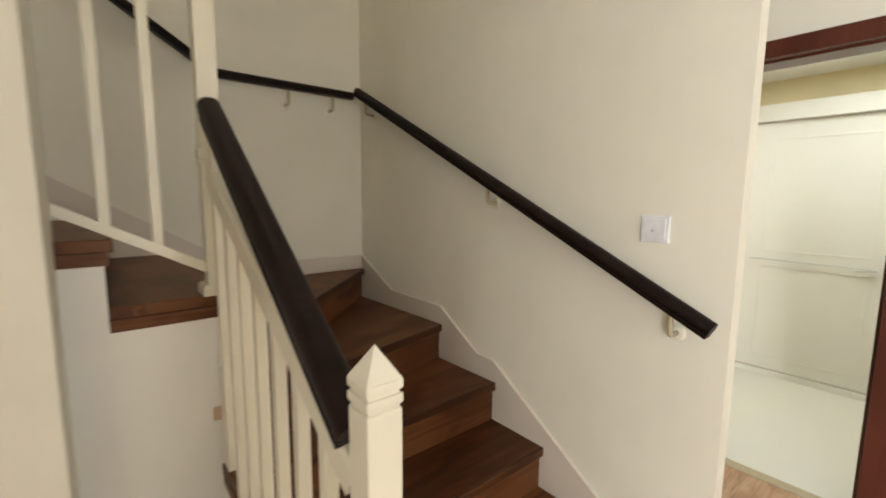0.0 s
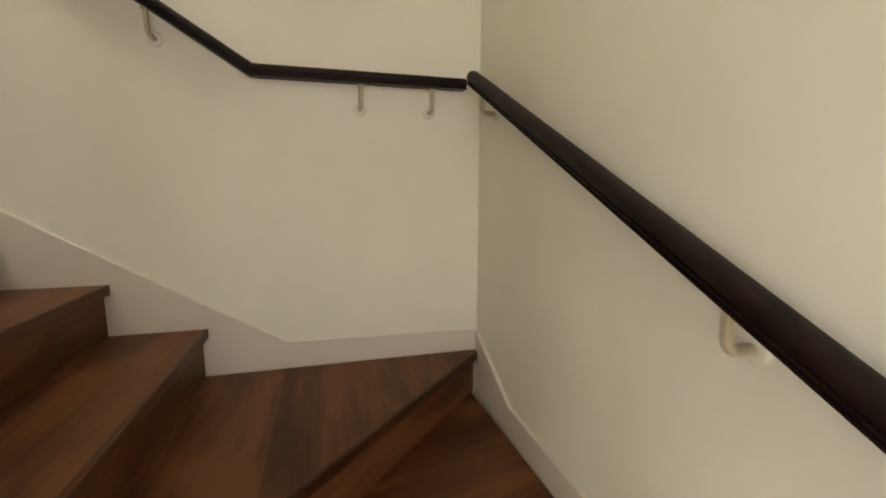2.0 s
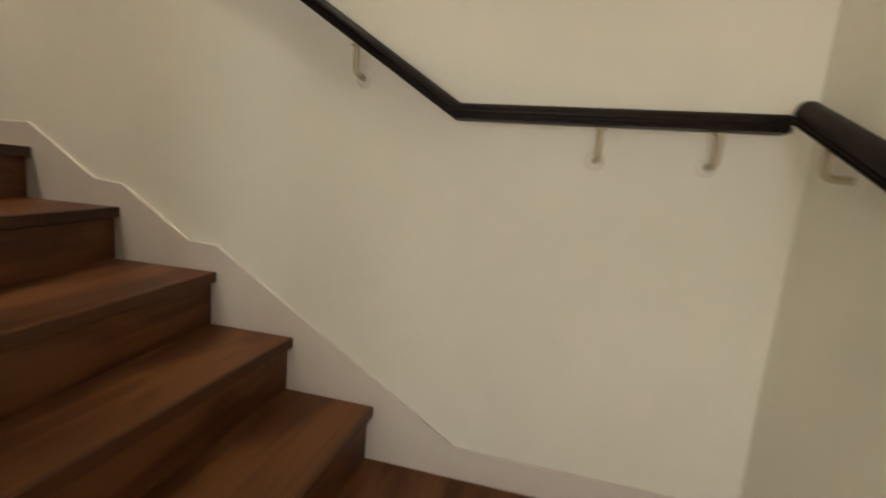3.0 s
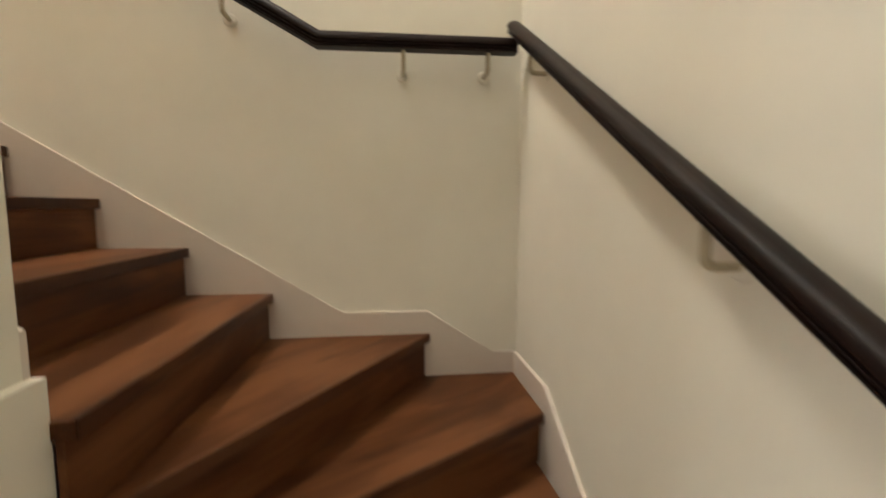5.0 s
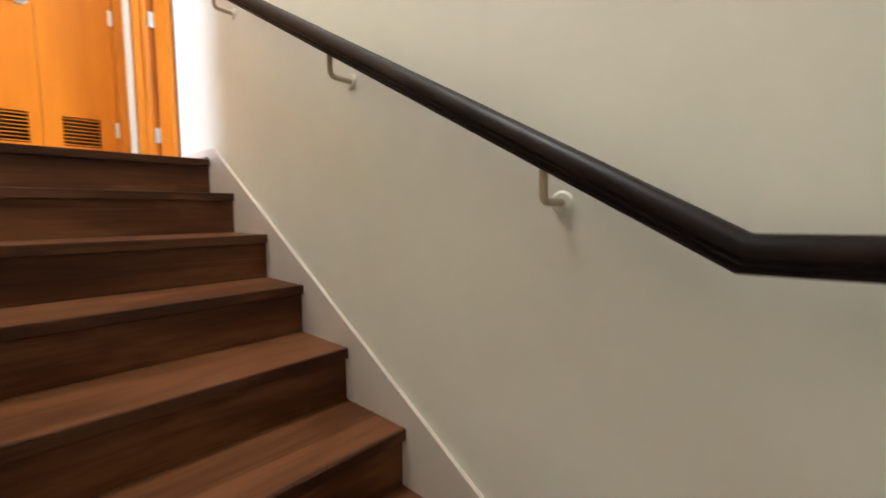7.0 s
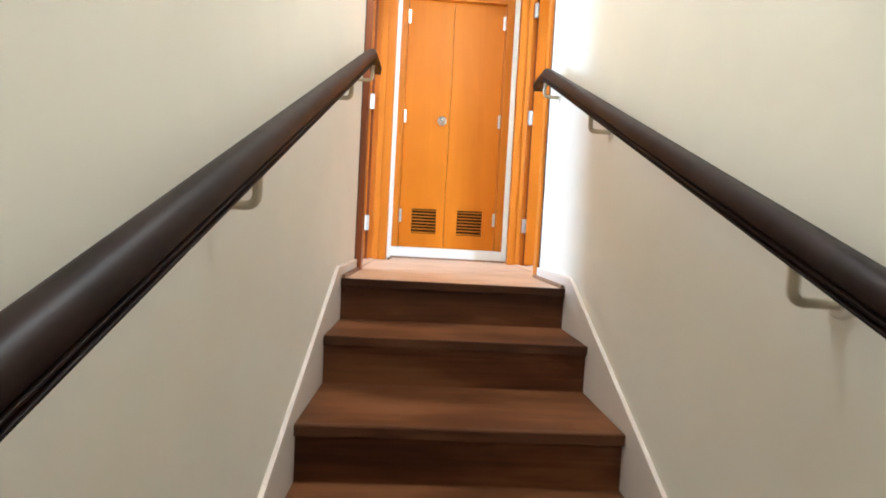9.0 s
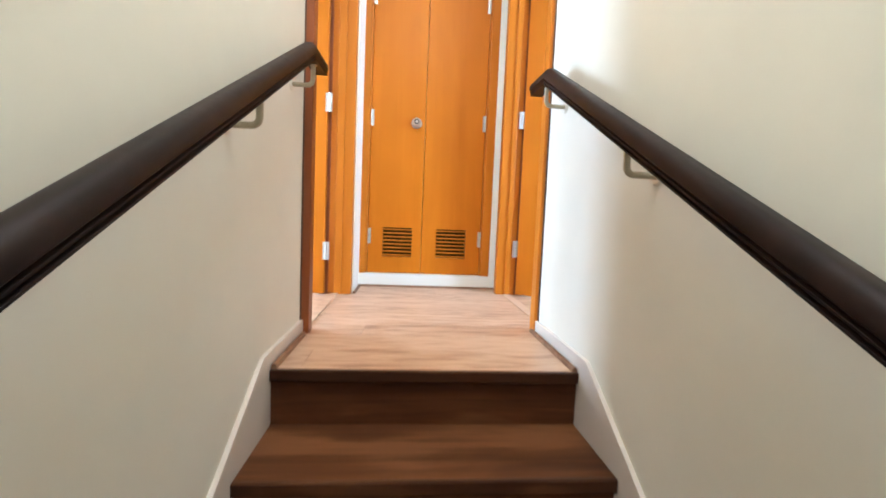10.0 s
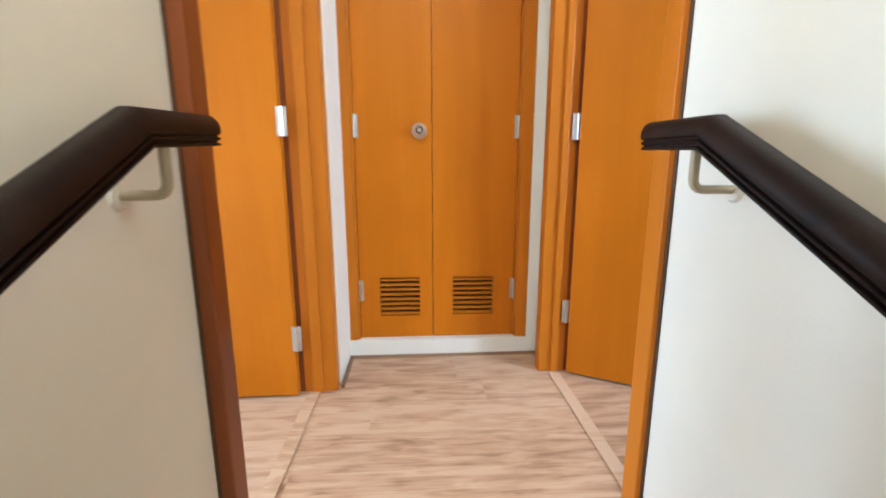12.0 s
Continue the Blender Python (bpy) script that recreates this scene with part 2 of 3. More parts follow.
# ---- plan ----
RISE = 0.175
TOP = 19 * RISE          # upper floor
WX = -2.695              # skirting face on the west wall of the upper flight
LX = -1.735              # skirting face on the east wall of the upper flight
CEILING = 6.4
OUTER = {1: (0, -1.725), 2: (0, -1.459), 3: (0, -1.193), 4: (0, -0.818), 5: (0, -0.03), 6: (-1.006, 0), 7: (-1.288, 0),
         8: (-1.573, 0), 9: (-1.956, 0), 10: (-2.338, 0), 11: (WX, -0.347), 12: (WX, -0.945)}
INNER = {1: (-1.06, -1.725), 2: (-1.06, -1.459), 3: (-1.06, -1.193), 4: (-1.06, -1.08), 5: (-1.02, -1.06), 6: (-1.006, -1.06),
         7: (-1.288, -1.06), 8: (-1.45, -1.05), 9: (-1.60, -1.04), 10: (-1.725, -1.02), 11: (LX, -1.0), 12: (LX, -0.985)}
for k, y in zip(range(13, 20), (-1.235, -1.521, -1.795, -2.068, -2.343, -2.66, -2.938)):
    OUTER[k], INNER[k] = (WX, y), (LX, y)


def wall(name, label, *specs, material=None):
    return tagged(part(name, boxes(*specs), material or WALL), label, "wall", kind="structure")


# ---- walls, floors, ceilings ----
wall("wall_east", "cream painted plaster wall beside the lower stair flight", ((0.012, -2.05, -0.1), (0.075, 0.132, CEILING)))
wall("wall_north", "cream painted plaster wall behind the winder stair", ((-2.827, 0.012, -0.1), (0.012, 0.132, CEILING)))
wall("wall_west", "cream painted plaster wall with a handrail beside the upper flight", ((-2.827, -3.47, -0.1), (WX - 0.012, 0.012, CEILING)))
wall("wall_west_niche", "white painted return wall beside the closet", ((-2.815, -4.60, -0.1), (-2.76, -4.398, CEILING)))
wall("wall_west_head", "cream painted wall over the second bedroom door", ((-2.815, -4.398, TOP + 2.134), (-2.71, -3.47, CEILING)))
wall("wall_stair_east", "cream painted plaster wall dividing the upper flight from the stairwell", ((-1.63, -3.40, 2.9), (LX + 0.012, -1.30, CEILING)))
wall("pillar", "cream plastered pillar at the end of the dividing wall", ((-1.395, -1.30, -0.1), (LX + 0.012, -1.04, CEILING)), ((-1.52, -1.041, 1.42), (LX - 0.003, -1.02, 2.17)))
wall("wall_east_head", "cream painted wall over the bedroom door", ((-1.63, -4.278, TOP + 2.134), (LX + 0.012, -3.40, CEILING)))
wall("wall_east_niche", "white painted return wall beside the closet", ((-1.63, -4.60, 3.0), (-1.812, -4.278, CEILING)))
wall("wall_closet", "white painted wall with low plinth round the closet doors",
     ((-1.815, -4.66, 3.0), (-1.8, -4.54, CEILING)), ((-2.76, -4.66, 3.0), (-2.705, -4.54, CEILING)),
     ((-2.705, -4.66, TOP + 2.12), (-1.8, -4.54, CEILING)), ((-2.705, -4.66, 3.0), (-1.8, -4.535, TOP + 0.088)),
     ((-2.76, -5.2, 3.0), (-1.815, -5.1, CEILING)), material=TRIM)
# the west opening is cut for the added hall window
wall("wall_hall", "cream painted plaster walls of the lower hall",
     ((-4.6, -5.62, -0.1), (1.2, -5.5, 3.0)),
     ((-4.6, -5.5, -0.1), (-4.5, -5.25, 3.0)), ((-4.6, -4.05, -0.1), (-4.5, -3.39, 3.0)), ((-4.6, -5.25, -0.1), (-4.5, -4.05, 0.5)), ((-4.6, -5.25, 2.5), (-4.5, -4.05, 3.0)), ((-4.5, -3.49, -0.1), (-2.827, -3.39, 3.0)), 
     ((1.08, -5.5, -0.1), (1.2, -2.287, 2.9)), ((1.08, -2.287, 1.977), (1.2, -1.343, 2.9)), ((1.08, -1.343, -0.1), (1.2, 0.12, 2.9)),
     ((0.12, 0.0, -0.1), (1.08, 0.12, 2.9)))
# unseen wall, added to hold the made-up glazed door
wall("wall_entrance", "added cream plaster wall, out of view, holding a glazed door",
     ((-1.63, -4.72, -0.1), (-1.32, -4.6, 2.9)), ((-0.18, -4.72, -0.1), (1.08, -4.6, 2.9)), ((-1.32, -4.72, 2.35), (-0.18, -4.6, 2.9)))
wall("wall_white_room", "white wall of the small bright room",
     ((2.62, -3.2, -0.1), (2.74, -0.9, 2.4)), ((1.2, -3.3, -0.1), (2.62, -3.2, 2.4)), ((1.2, -1.0, -0.1), (2.62, -0.9, 2.4)), material=paint("yellow_cream_paint", (0.76, 0.66, 0.42)))
wall("wall_bedroom", "plain painted walls of the daylit bedroom",
     ((-1.63, -3.30, 3.0), (1.2, -3.20, CEILING)), ((-1.63, -5.8, 3.0), (1.2, -5.7, CEILING)), ((-1.73, -5.7, 3.0), (-1.63, -4.6, CEILING)),
     ((1.12, -3.45, 3.0), (1.24, -3.30, CEILING)), ((1.12, -5.7, 3.0), (1.24, -5.35, CEILING)), ((1.12, -4.55, 3.42), (1.24, -4.2, 5.4)),
     ((1.12, -5.35, 3.0), (1.24, -3.45, 3.42)), ((1.12, -5.35, 5.4), (1.24, -3.45, CEILING)))
# the north opening is cut for the added study window
wall("wall_study", "plain painted walls of the second bedroom",
     ((-5.0, -3.20, 3.0), (-4.8, -3.08, CEILING)), ((-3.9, -3.20, 3.0), (-2.815, -3.08, CEILING)), ((-4.8, -3.20, 3.0), (-3.9, -3.08, 4.1)), ((-4.8, -3.20, 5.4), (-3.9, -3.08, CEILING)), ((-5.0, -5.6, 3.0), (-2.815, -5.5, CEILING)), ((-2.87, -5.5, 3.0), (-2.76, -4.60, CEILING)),
     ((-5.05, -5.5, 3.0), (-4.93, -3.20, CEILING)))
wall("wall_gallery", "plain painted wall above the lower hall", ((-1.63, -2.12, 2.9), (0, -2.0, CEILING)))
tagged(part("floor_slab", boxes(((-4.5, -5.5, 2.86), (-1.63, -3.39, 2.9)), ((-1.63, -5.6, 2.9), (1.24, -2.12, TOP - 0.02)), ((0.12, -2.12, 2.9), (1.24, 0, TOP - 0.02)),
                                ((-2.76, -5.1, 2.9), (-1.63, -2.96, TOP - 0.016)), ((-5.0, -5.6, 2.9), (-2.76, -3.08, TOP - 0.016))), CEIL),
       "white plastered floor slab between the storeys", "slab", kind="structure")
tagged(part("ceiling", boxes(((-5.05, -5.8, CEILING), (1.24, 0.12, CEILING + 0.1))), CEIL), "white painted ceiling over the stairwell", "ceiling", kind="structure")
tagged(part("ceiling_white_room", boxes(((1.2, -3.2, 2.2), (2.62, -1.0, 2.3))), CEIL), "white ceiling of the small bright room", "ceiling", kind="structure")
tagged(part("floor", boxes(((-4.5, -5.5, -0.06), (-2.83, -3.39, 0)), ((-2.83, -5.5, -0.06), (1.10, 0.0, 0))), FLOOR), "wood laminate floor of the lower hall", "floor", kind="structure")
tagged(part("floor_white_room", boxes(((1.10, -3.2, -0.06), (2.62, -1.0, 0.004))), TILE), "glossy white tiled floor of the small bright room", "floor", kind="structure")
tagged(part("ground", boxes(((-60, -60, -0.3), (60, 60, -0.12))), paint("pale_ground", (0.35, 0.32, 0.28), 0.9)), "pale paved ground outside the house", "ground", kind="structure")

tagged(part("wall_under_flight", plate([(-1.30, 1.72), (-3.10, 2.9), (-1.30, 2.9)], "x", -1.63, LX + 0.012), WALL), "cream plastered triangle of wall under the upper flight", "wall", kind="structure")
# unseen slab, added to keep light from leaking up between the steps
tagged(part("soffit_light_block", plate([(-0.95, 1.52), (-3.15, 2.86), (-3.15, 2.95), (-0.95, 1.62)], "x", -2.71, -1.63), CEIL), "white sloping underside of the upper flight, added out of view to block light", "soffit", kind="structure")

# ---- staircase ----
stair = empty("staircase", "winder staircase with dark walnut laminate treads and risers", "staircase")
STRING = 0.066


def line_pose(k):
    o, i = Vector((*OUTER[k], 0)), Vector((*INNER[k], 0))
    d = (i - o).normalized()
    return o, i, d


def tread_outline(k):
    pts = [OUTER[k]]
    if k == 5:
        pts.append((0, 0))
    if k == 10:
        pts.append((WX, 0))
    o, i, d = line_pose(k + 1)
    n = Vector((-d.y, d.x, 0))
    way = Vector((*OUTER[k + 2], 0)) - o if k < 18 else Vector((0, -1, 0))
    n = n * (0.034 if n.dot(way) > 0 else -0.034)
    pts += [(o + n).xy[:], (i + n).xy[:]]
    pts.append(INNER[k])
    return pts


for k in range(1, 20):
    o, i, d = line_pose(k)
    n = Vector((-d.y, d.x, 0))
    nxt = (Vector((*OUTER[k + 1], 0)) if k < 19 else Vector((WX, -3.5, 0))) - o
    if n.dot(nxt) < 0:
        n = -n
    z = k * RISE
    ang = math.degrees(math.atan2(d.y, d.x))
    if k == 5:
        ang = 90
    m = pose(o.x, o.y, 0, 0, 0, ang)
    inv = m.inverted()
    loc = lambda p: (inv @ Vector((p[0], p[1], 0))).xy[:]
    # riser board
    a, b_ = o + n * 0.016, i + n * 0.016
    rz = pose(a.x, a.y, 0, 0, 0, math.degrees(math.atan2(d.y, d.x)))
    L = (i - o).length
    short = 0.006 if k < 9 else 0.0
    sgn = 1 if (rz.to_3x3() @ Vector((0, 1, 0))).dot(n) > 0 else -1
    part("riser", boxes(((0, 0, z - RISE - 0.002), (L - short, 0.014 * sgn, z - 0.03))), STAIR, stair, m=rz)
    if k < 19:
        poly = [loc(p) for p in tread_outline(k)]
        part("tread", prism(poly, z - 0.032, z, 0.004), STAIR, stair, m=m)
    # nosing strip
    part("nosing", boxes(((0.002, -0.004 * sgn - 0.016 * sgn, z - 0.034), (L - 0.002, 0.012 * sgn - 0.016 * sgn, z + 0.0015)), bev=0.004), NOSE, stair, "dark rounded nosing strip", m=rz)

# white closed sides under the open edges of the treads
prof = []
for k, y in ((1, -1.709), (2, -1.443), (3, -1.177)):
    prof += [(y, (k - 1) * RISE - (STRING if k > 1 else 0)), (y, k * RISE - STRING)]
prof += [(-1.06, 3 * RISE - STRING), (-1.06, 0)]
part("string", plate(prof, "x", -1.0625, -1.01), TRIM, stair, "white painted closed side")
prof2 = [(-1.01, 0), (-1.01, 6 * RISE - STRING), (-1.304, 6 * RISE - STRING), (-1.304, 7 * RISE - STRING), (-1.396, 7 * RISE - STRING), (-1.396, 0)]
part("string", plate(prof2, "y", -1.0625, -1.02), TRIM, stair, "white painted closed side")
for a, b in (((-1.3035, -1.066, 6 * RISE - STRING), (-1.02, -1.02, 6 * RISE - 0.033)), ((-1.396, -1.066, 7 * RISE - STRING), (-1.294, -1.02, 7 * RISE - 0.033)),
             ((-1.05, -1.057, 5 * RISE - 0.036), (-1.004, -1.0, 6 * RISE - 0.036)), ((-1.066, -1.725, RISE - STRING), (-1.02, -1.444, RISE - 0.033)),
             ((-1.066, -1.459, 2 * RISE - STRING), (-1.02, -1.178, 2 * RISE - 0.033)), ((-1.066, -1.193, 3 * RISE - STRING), (-1.02, -1.065, 3 * RISE - 0.033))):
    part("end_cap", boxes((a, b)), STAIR, stair)
part("pier", boxes(((-1.062, -1.085, 0), (-1.006, -1.02, 5 * RISE - 0.036))), TRIM, stair, "white painted pier under the newel")

part("nosing_end", boxes(((-1.082, -1.072, 0.67), (-1.058, -1.045, 0.71)), bev=0.003), THRESH, stair, "pale sawn end of a nosing strip")

# ---- skirting along the steps ----
def skirting(name, label, top, axis, a, b):
    lo = [(u, z - 0.30) for u, z in reversed(top)]
    bm = plate(top + lo, axis, a, b)
    key = {(round(u, 3), round(z, 3)) for u, z in top}
    on = lambda v: (round(v.co.y if axis == "x" else v.co.x, 3), round(v.co.z, 3)) in key
    front = lambda v: abs((v.co.x if axis == "x" else v.co.y) - a) < 1e-5
    bmesh.ops.bevel(bm, geom=[e for e in bm.edges if all(on(v) and front(v) for v in e.verts)], offset=0.003, segments=2, affect="EDGES", profile=0.5)
    ob = part(name, bm, SKIRT)
    return tagged(ob, label, "skirting", kind="structure")


skirting("baseboard_east", "white skirting board stepping up along the stair", [(-2.058, 0.1), (-1.95, 0.1), (-1.172, 0.62), (-1.07, 0.62), (-0.80, 0.79), (-0.35, 0.79), (0.0, 0.96)], "x", -0.001, 0.012)
skirting("baseboard_north", "white skirting board stepping up along the winders", [(0, 0.96), (-0.742, 0.968), (-1.573, 1.487), (-1.68, 1.489), (-1.945, 1.655), (-2.06, 1.66), (-2.345, 1.838), (WX, 1.838)], "y", -0.001, 0.012)
skirting("baseboard_west", "white skirting board rising along the upper flight", [(-0.0, 1.838), (-0.09, 1.838), (-0.356, 2.016), (-0.680, 2.012), (-2.895, 3.378), (-3.41, 3.380)], "x", WX + 0.001, WX - 0.012)
skirting("baseboard_stair", "white skirting board rising along the upper flight", [(-1.04, 2.245), (-2.895, 3.378), (-3.344, 3.380)], "x", LX - 0.001, LX + 0.012)

# ---- handrails ----
HALF = [(0.010, -0.030), (0.0245, -0.030), (0.0262, -0.0282), (0.0262, -0.0250), (0.0240, -0.0236), (0.0205, -0.0230), (0.0205, -0.0196), (0.0245, -0.0188),
        (0.0272, -0.0168), (0.0275, -0.0140), (0.0255, -0.0124), (0.0222, -0.0118), (0.0222, -0.0086), (0.0268, -0.0078), (0.0294, -0.0050), (0.0300, 0.0005)]
HALF += [(0.030 * math.cos(a) ** 0.8, 0.0005 + 0.0295 * math.sin(a)) for a in [math.pi / 2 * k / 9 for k in range(1, 9)]]
RAILP = HALF + [(-u, v) for u, v in reversed(HALF)]


def rail_object(name, points, tall=0.98, drop=0.0, wide=0.88):
    bm = sweep(points, [(u * wide, v * tall + 0.001 - drop) for u, v in RAILP])
    return part(name, bm, RAIL, smooth=True)


def bracket(parent, at, wall_dir, drop=0.068, reach=0.06):
    """A bent rod from the rail's underside down and back to a round plate on the wall."""
    p, w = Vector(at), Vector(wall_dir)
    top = p + Vector((0, 0, -0.028))
    knee = top + Vector((0, 0, -drop))
    end = knee + w * reach
    pts = [top]
    for a in (0.0, 0.25, 0.5, 0.75, 1.0):
        ca, sa = math.cos(a * math.pi / 2), math.sin(a * math.pi / 2)
        pts.append(knee + Vector((0, 0, 0.018 * (1 - sa))) + w * 0.018 * (1 - ca))
    pts.append(end)
    part("bracket", tube(pts, 0.008), BRASS, parent, "cream brass bracket", smooth=True)
    bm = disc(bmesh.new(), end - w * 0.004, w, 0.019, 0.008, 20, 0.027)
    part("bracket_plate", bm, WALL, parent, "cream painted round wall plate", smooth=False)
    part("saddle", boxes((tuple(top - Vector((0.012, 0.012, 0.0))), tuple(top + Vector((0.012, 0.012, 0.004))))), BRASS, parent)


EX, RE, RW, RL = -0.045, 0.05, -2.63, -1.795
EAST = [(-2.022, 0.981), (-0.062, 1.952)]
NORTH = [(-0.072, 1.927), (-0.807, 1.925), (-2.610, 3.079)]
WEST = [(-0.035, 3.022), (-0.745, 3.010), (-3.195, 4.329), (-3.37, 4.335)]
LEFT = [(-1.10, 3.245), (-3.105, 4.325), (-3.30, 4.336)]
RAIL_LABEL = "dark brown moulded wooden handrail on cream wall brackets"
h1 = tagged(rail_object("handrail", [(EX, y, z) for y, z in EAST], 0.82, 0.0, 0.80), RAIL_LABEL, "handrail", "stair wall handrails")
hn = tagged(rail_object("handrail", [(x, -RE, z) for x, z in NORTH], 0.68, 0.0), RAIL_LABEL, "handrail", "stair wall handrails")
hw = tagged(rail_object("handrail", [(RW, y, z) for y, z in WEST], 0.92, 0.003, 0.96), RAIL_LABEL, "handrail", "stair wall handrails")
h2 = tagged(rail_object("handrail", [(RL, y, z) for y, z in LEFT], 0.85, 0.003), RAIL_LABEL, "handrail", "stair wall handrails")


def rail_z(u, pts):
    for (a, za), (b, zb) in zip(pts, pts[1:]):
        if min(a, b) <= u <= max(a, b):
            return za + (zb - za) * (u - a) / (b - a)


for y in (-1.915, -1.165, -0.16):
    bracket(h1, (EX, y, rail_z(y, EAST)), (1, 0, 0), 0.066, 0.054)
for x in (-0.198, -0.455, -1.095, -1.61, -2.42):
    bracket(hn, (x, -RE, rail_z(x, NORTH)), (0, 1, 0))
for y in (-0.14, -0.45, -1.06, -1.76, -2.61, -3.235):
    bracket(hw, (RW, y, rail_z(y, WEST)), (-1, 0, 0), 0.068, 0.076)
for y in (-1.25, -1.87, -2.66, -3.17):
    bracket(h2, (RL, y, rail_z(y, LEFT)), (1, 0, 0), 0.068, 0.071)

# ---- balustrade ----
bal = empty("balustrade", "ivory painted balustrade with dark brown handrail", "balustrade", at=(0, 0, 0))


def newel(x, y, z0, z1, s, cap):
    bm = boxes(((x - s, y - s, z0), (x + s, y + s, z1)), bev=0.004)
    if cap:
        # grooves and a pointed head
        for zz in (z1 + 0.006, z1 + 0.026):
            box(bm, (x - s * 0.88, y - s * 0.88, zz - 0.006), (x + s * 0.88, y + s * 0.88, zz))
            box(bm, (x - s * 1.04, y - s * 1.04, zz), (x + s * 1.04, y + s * 1.04, zz + 0.014), 0.003)
        zb = z1 + 0.040
        base = [bm.verts.new((x + a * s * 1.0, y + b * s * 1.0, zb)) for a, b in ((-1, -1), (1, -1), (1, 1), (-1, 1))]
        apex = bm.verts.new((x, y, zb + 0.045))
        bm.faces.new(base)
        for q in range(4):
            bm.faces.new((base[q], base[(q + 1) % 4], apex))
    return bm


def newel_collar(x, y, z, s):
    """A stepped square band round a post."""
    bm = boxes(((x - s, y - s, z), (x + s, y + s, z + 0.030)), bev=0.006)
    box(bm, (x - s * 0.92, y - s * 0.92, z - 0.016), (x + s * 0.92, y + s * 0.92, z), 0.004)
    box(bm, (x - s * 0.92, y - s * 0.92, z + 0.030), (x + s * 0.92, y + s * 0.92, z + 0.046), 0.004)
    return bm


BX = -1.05
part("newel_post", newel(BX + 0.008, -1.937, 0.0, 1.06, 0.027, True), BALUST, bal, "square newel with pointed head")
part("newel_post", newel(BX + 0.0, -1.045, 6 * RISE, 2.30, 0.027, False), BALUST, bal)
part("newel_foot", prism([(BX - .040, -1.08), (BX + .05, -1.08), (BX + .05, -.99), (BX - .040, -.99)], 6 * RISE + 0.001, 6 * RISE + 0.035, 0.016), BALUST, bal)
part("handrail", sweep([(BX, -1.898, 1.005), (BX, -1.072, 1.577)], RAILP), RAIL, bal, "dark brown moulded handrail", smooth=True)
part("under_rail", sweep([(BX, -1.908, 0.937), (BX, -1.066, 1.402)], [(-0.018, -0.026), (0.018, -0.026), (0.018, 0.022), (0.013, 0.028), (-0.013, 0.028), (-0.018, 0.022)]), BALUST, bal)
part("collar", newel_collar(BX, -1.045, 1.437, 0.033), BALUST, bal, "moulded collar on the newel")
part("rail_block", boxes(((BX - 0.013, -1.125, 1.372), (BX + 0.013, -1.092, 1.54)), bev=0.003), BALUST, bal)


def baluster(x, y, z0, z1, s=0.0125):
    part("baluster", boxes(((x - s, y - s, z0), (x + s, y + s, z1)), bev=0.003), BALUST, bal)


for j in range(7):
    y = -1.80 + j * 0.115
    k = 0 if y < -1.725 else 1 if y < -1.459 else 2 if y < -1.193 else 3
    baluster(BX, y, k * RISE, 0.915 + (y + 1.898) * 0.5523)
# short guard on the open side of the middle flight
part("bottom_rail", sweep([(-1.066, -1.03, 1.125), (-1.40, -1.03, 1.305)], [(-0.018, -0.013), (0.018, -0.013), (0.018, 0.013), (-0.018, 0.013)]), BALUST, bal)
part("top_rail", sweep([(-1.066, -1.03, 2.00), (-1.40, -1.03, 2.18)], [(-0.03, -0.02), (0.03, -0.02), (0.03, 0.02), (-0.03, 0.02)]), BALUST, bal)
for x in (-1.185, -1.295):
    baluster(x, -1.03, 1.125 + (-1.066 - x) * 0.54, 2.0 + (-1.066 - x) * 0.54)

# ---- light switch ----
sw = empty("light_switch", "white plastic square switch plate on the stair wall", "switch")
part("plate", boxes(((0.001, -1.874, 1.204), (0.012, -1.788, 1.288)), bev=0.005), PLASTIC, sw)
part("dot", disc(bmesh.new(), (-0.002, -1.826, 1.241), (-1, 0, 0), 0.004, 0.0015, 12), plain("grey_dot", (0.45, 0.45, 0.47)), sw)
part("rocker", boxes(((-0.002, -1.863, 1.215), (0.002, -1.799, 1.277)), bev=0.0015), PLASTIC, sw)

# ---- opening to the bright room ----
dk = empty("door_frame", "dark mahogany door frame without a door", "door frame")
part("jamb", boxes(((1.03, -2.36, 0), (1.078, -2.27, 2.03)), ((1.08, -2.285, 0), (1.22, -2.255, 1.95)), bev=0.003), MAHOG, dk)
part("jamb", boxes(((1.03, -1.36, 0), (1.078, -1.27, 2.03)), ((1.08, -1.375, 0), (1.22, -1.345, 1.95)), bev=0.003), MAHOG, dk)
part("head", boxes(((1.03, -2.27, 1.955), (1.078, -1.36, 2.03)), ((1.08, -2.255, 1.945), (1.22, -1.375, 1.975)), bev=0.003), MAHOG, dk)
tagged(part("threshold", boxes(((1.06, -2.24, 0.0), (1.12, -1.33, 0.008))), BRASS), "thin metal threshold strip between wood and tile", "threshold", kind="structure")
wd = empty("door_1", "closed white panelled door with a bar in place of its groove", "door", kind="structure")
part("leaf", boxes(((2.575, -2.165, 0.05), (2.61, -1.40, 1.897)), bev=0.004), TRIM, wd)
for z0, z1 in ((0.14, 0.84), (0.95, 1.78)):
    part("panel_mould", boxes(((2.571, -2.10, z0), (2.578, -1.50, z0 + 0.012)), ((2.571, -2.10, z1 - 0.012), (2.578, -1.50, z1)),
                              ((2.571, -2.10, z0), (2.578, -2.088, z1)), ((2.571, -1.512, z0), (2.578, -1.50, z1)), bev=0.002), TRIM, wd)
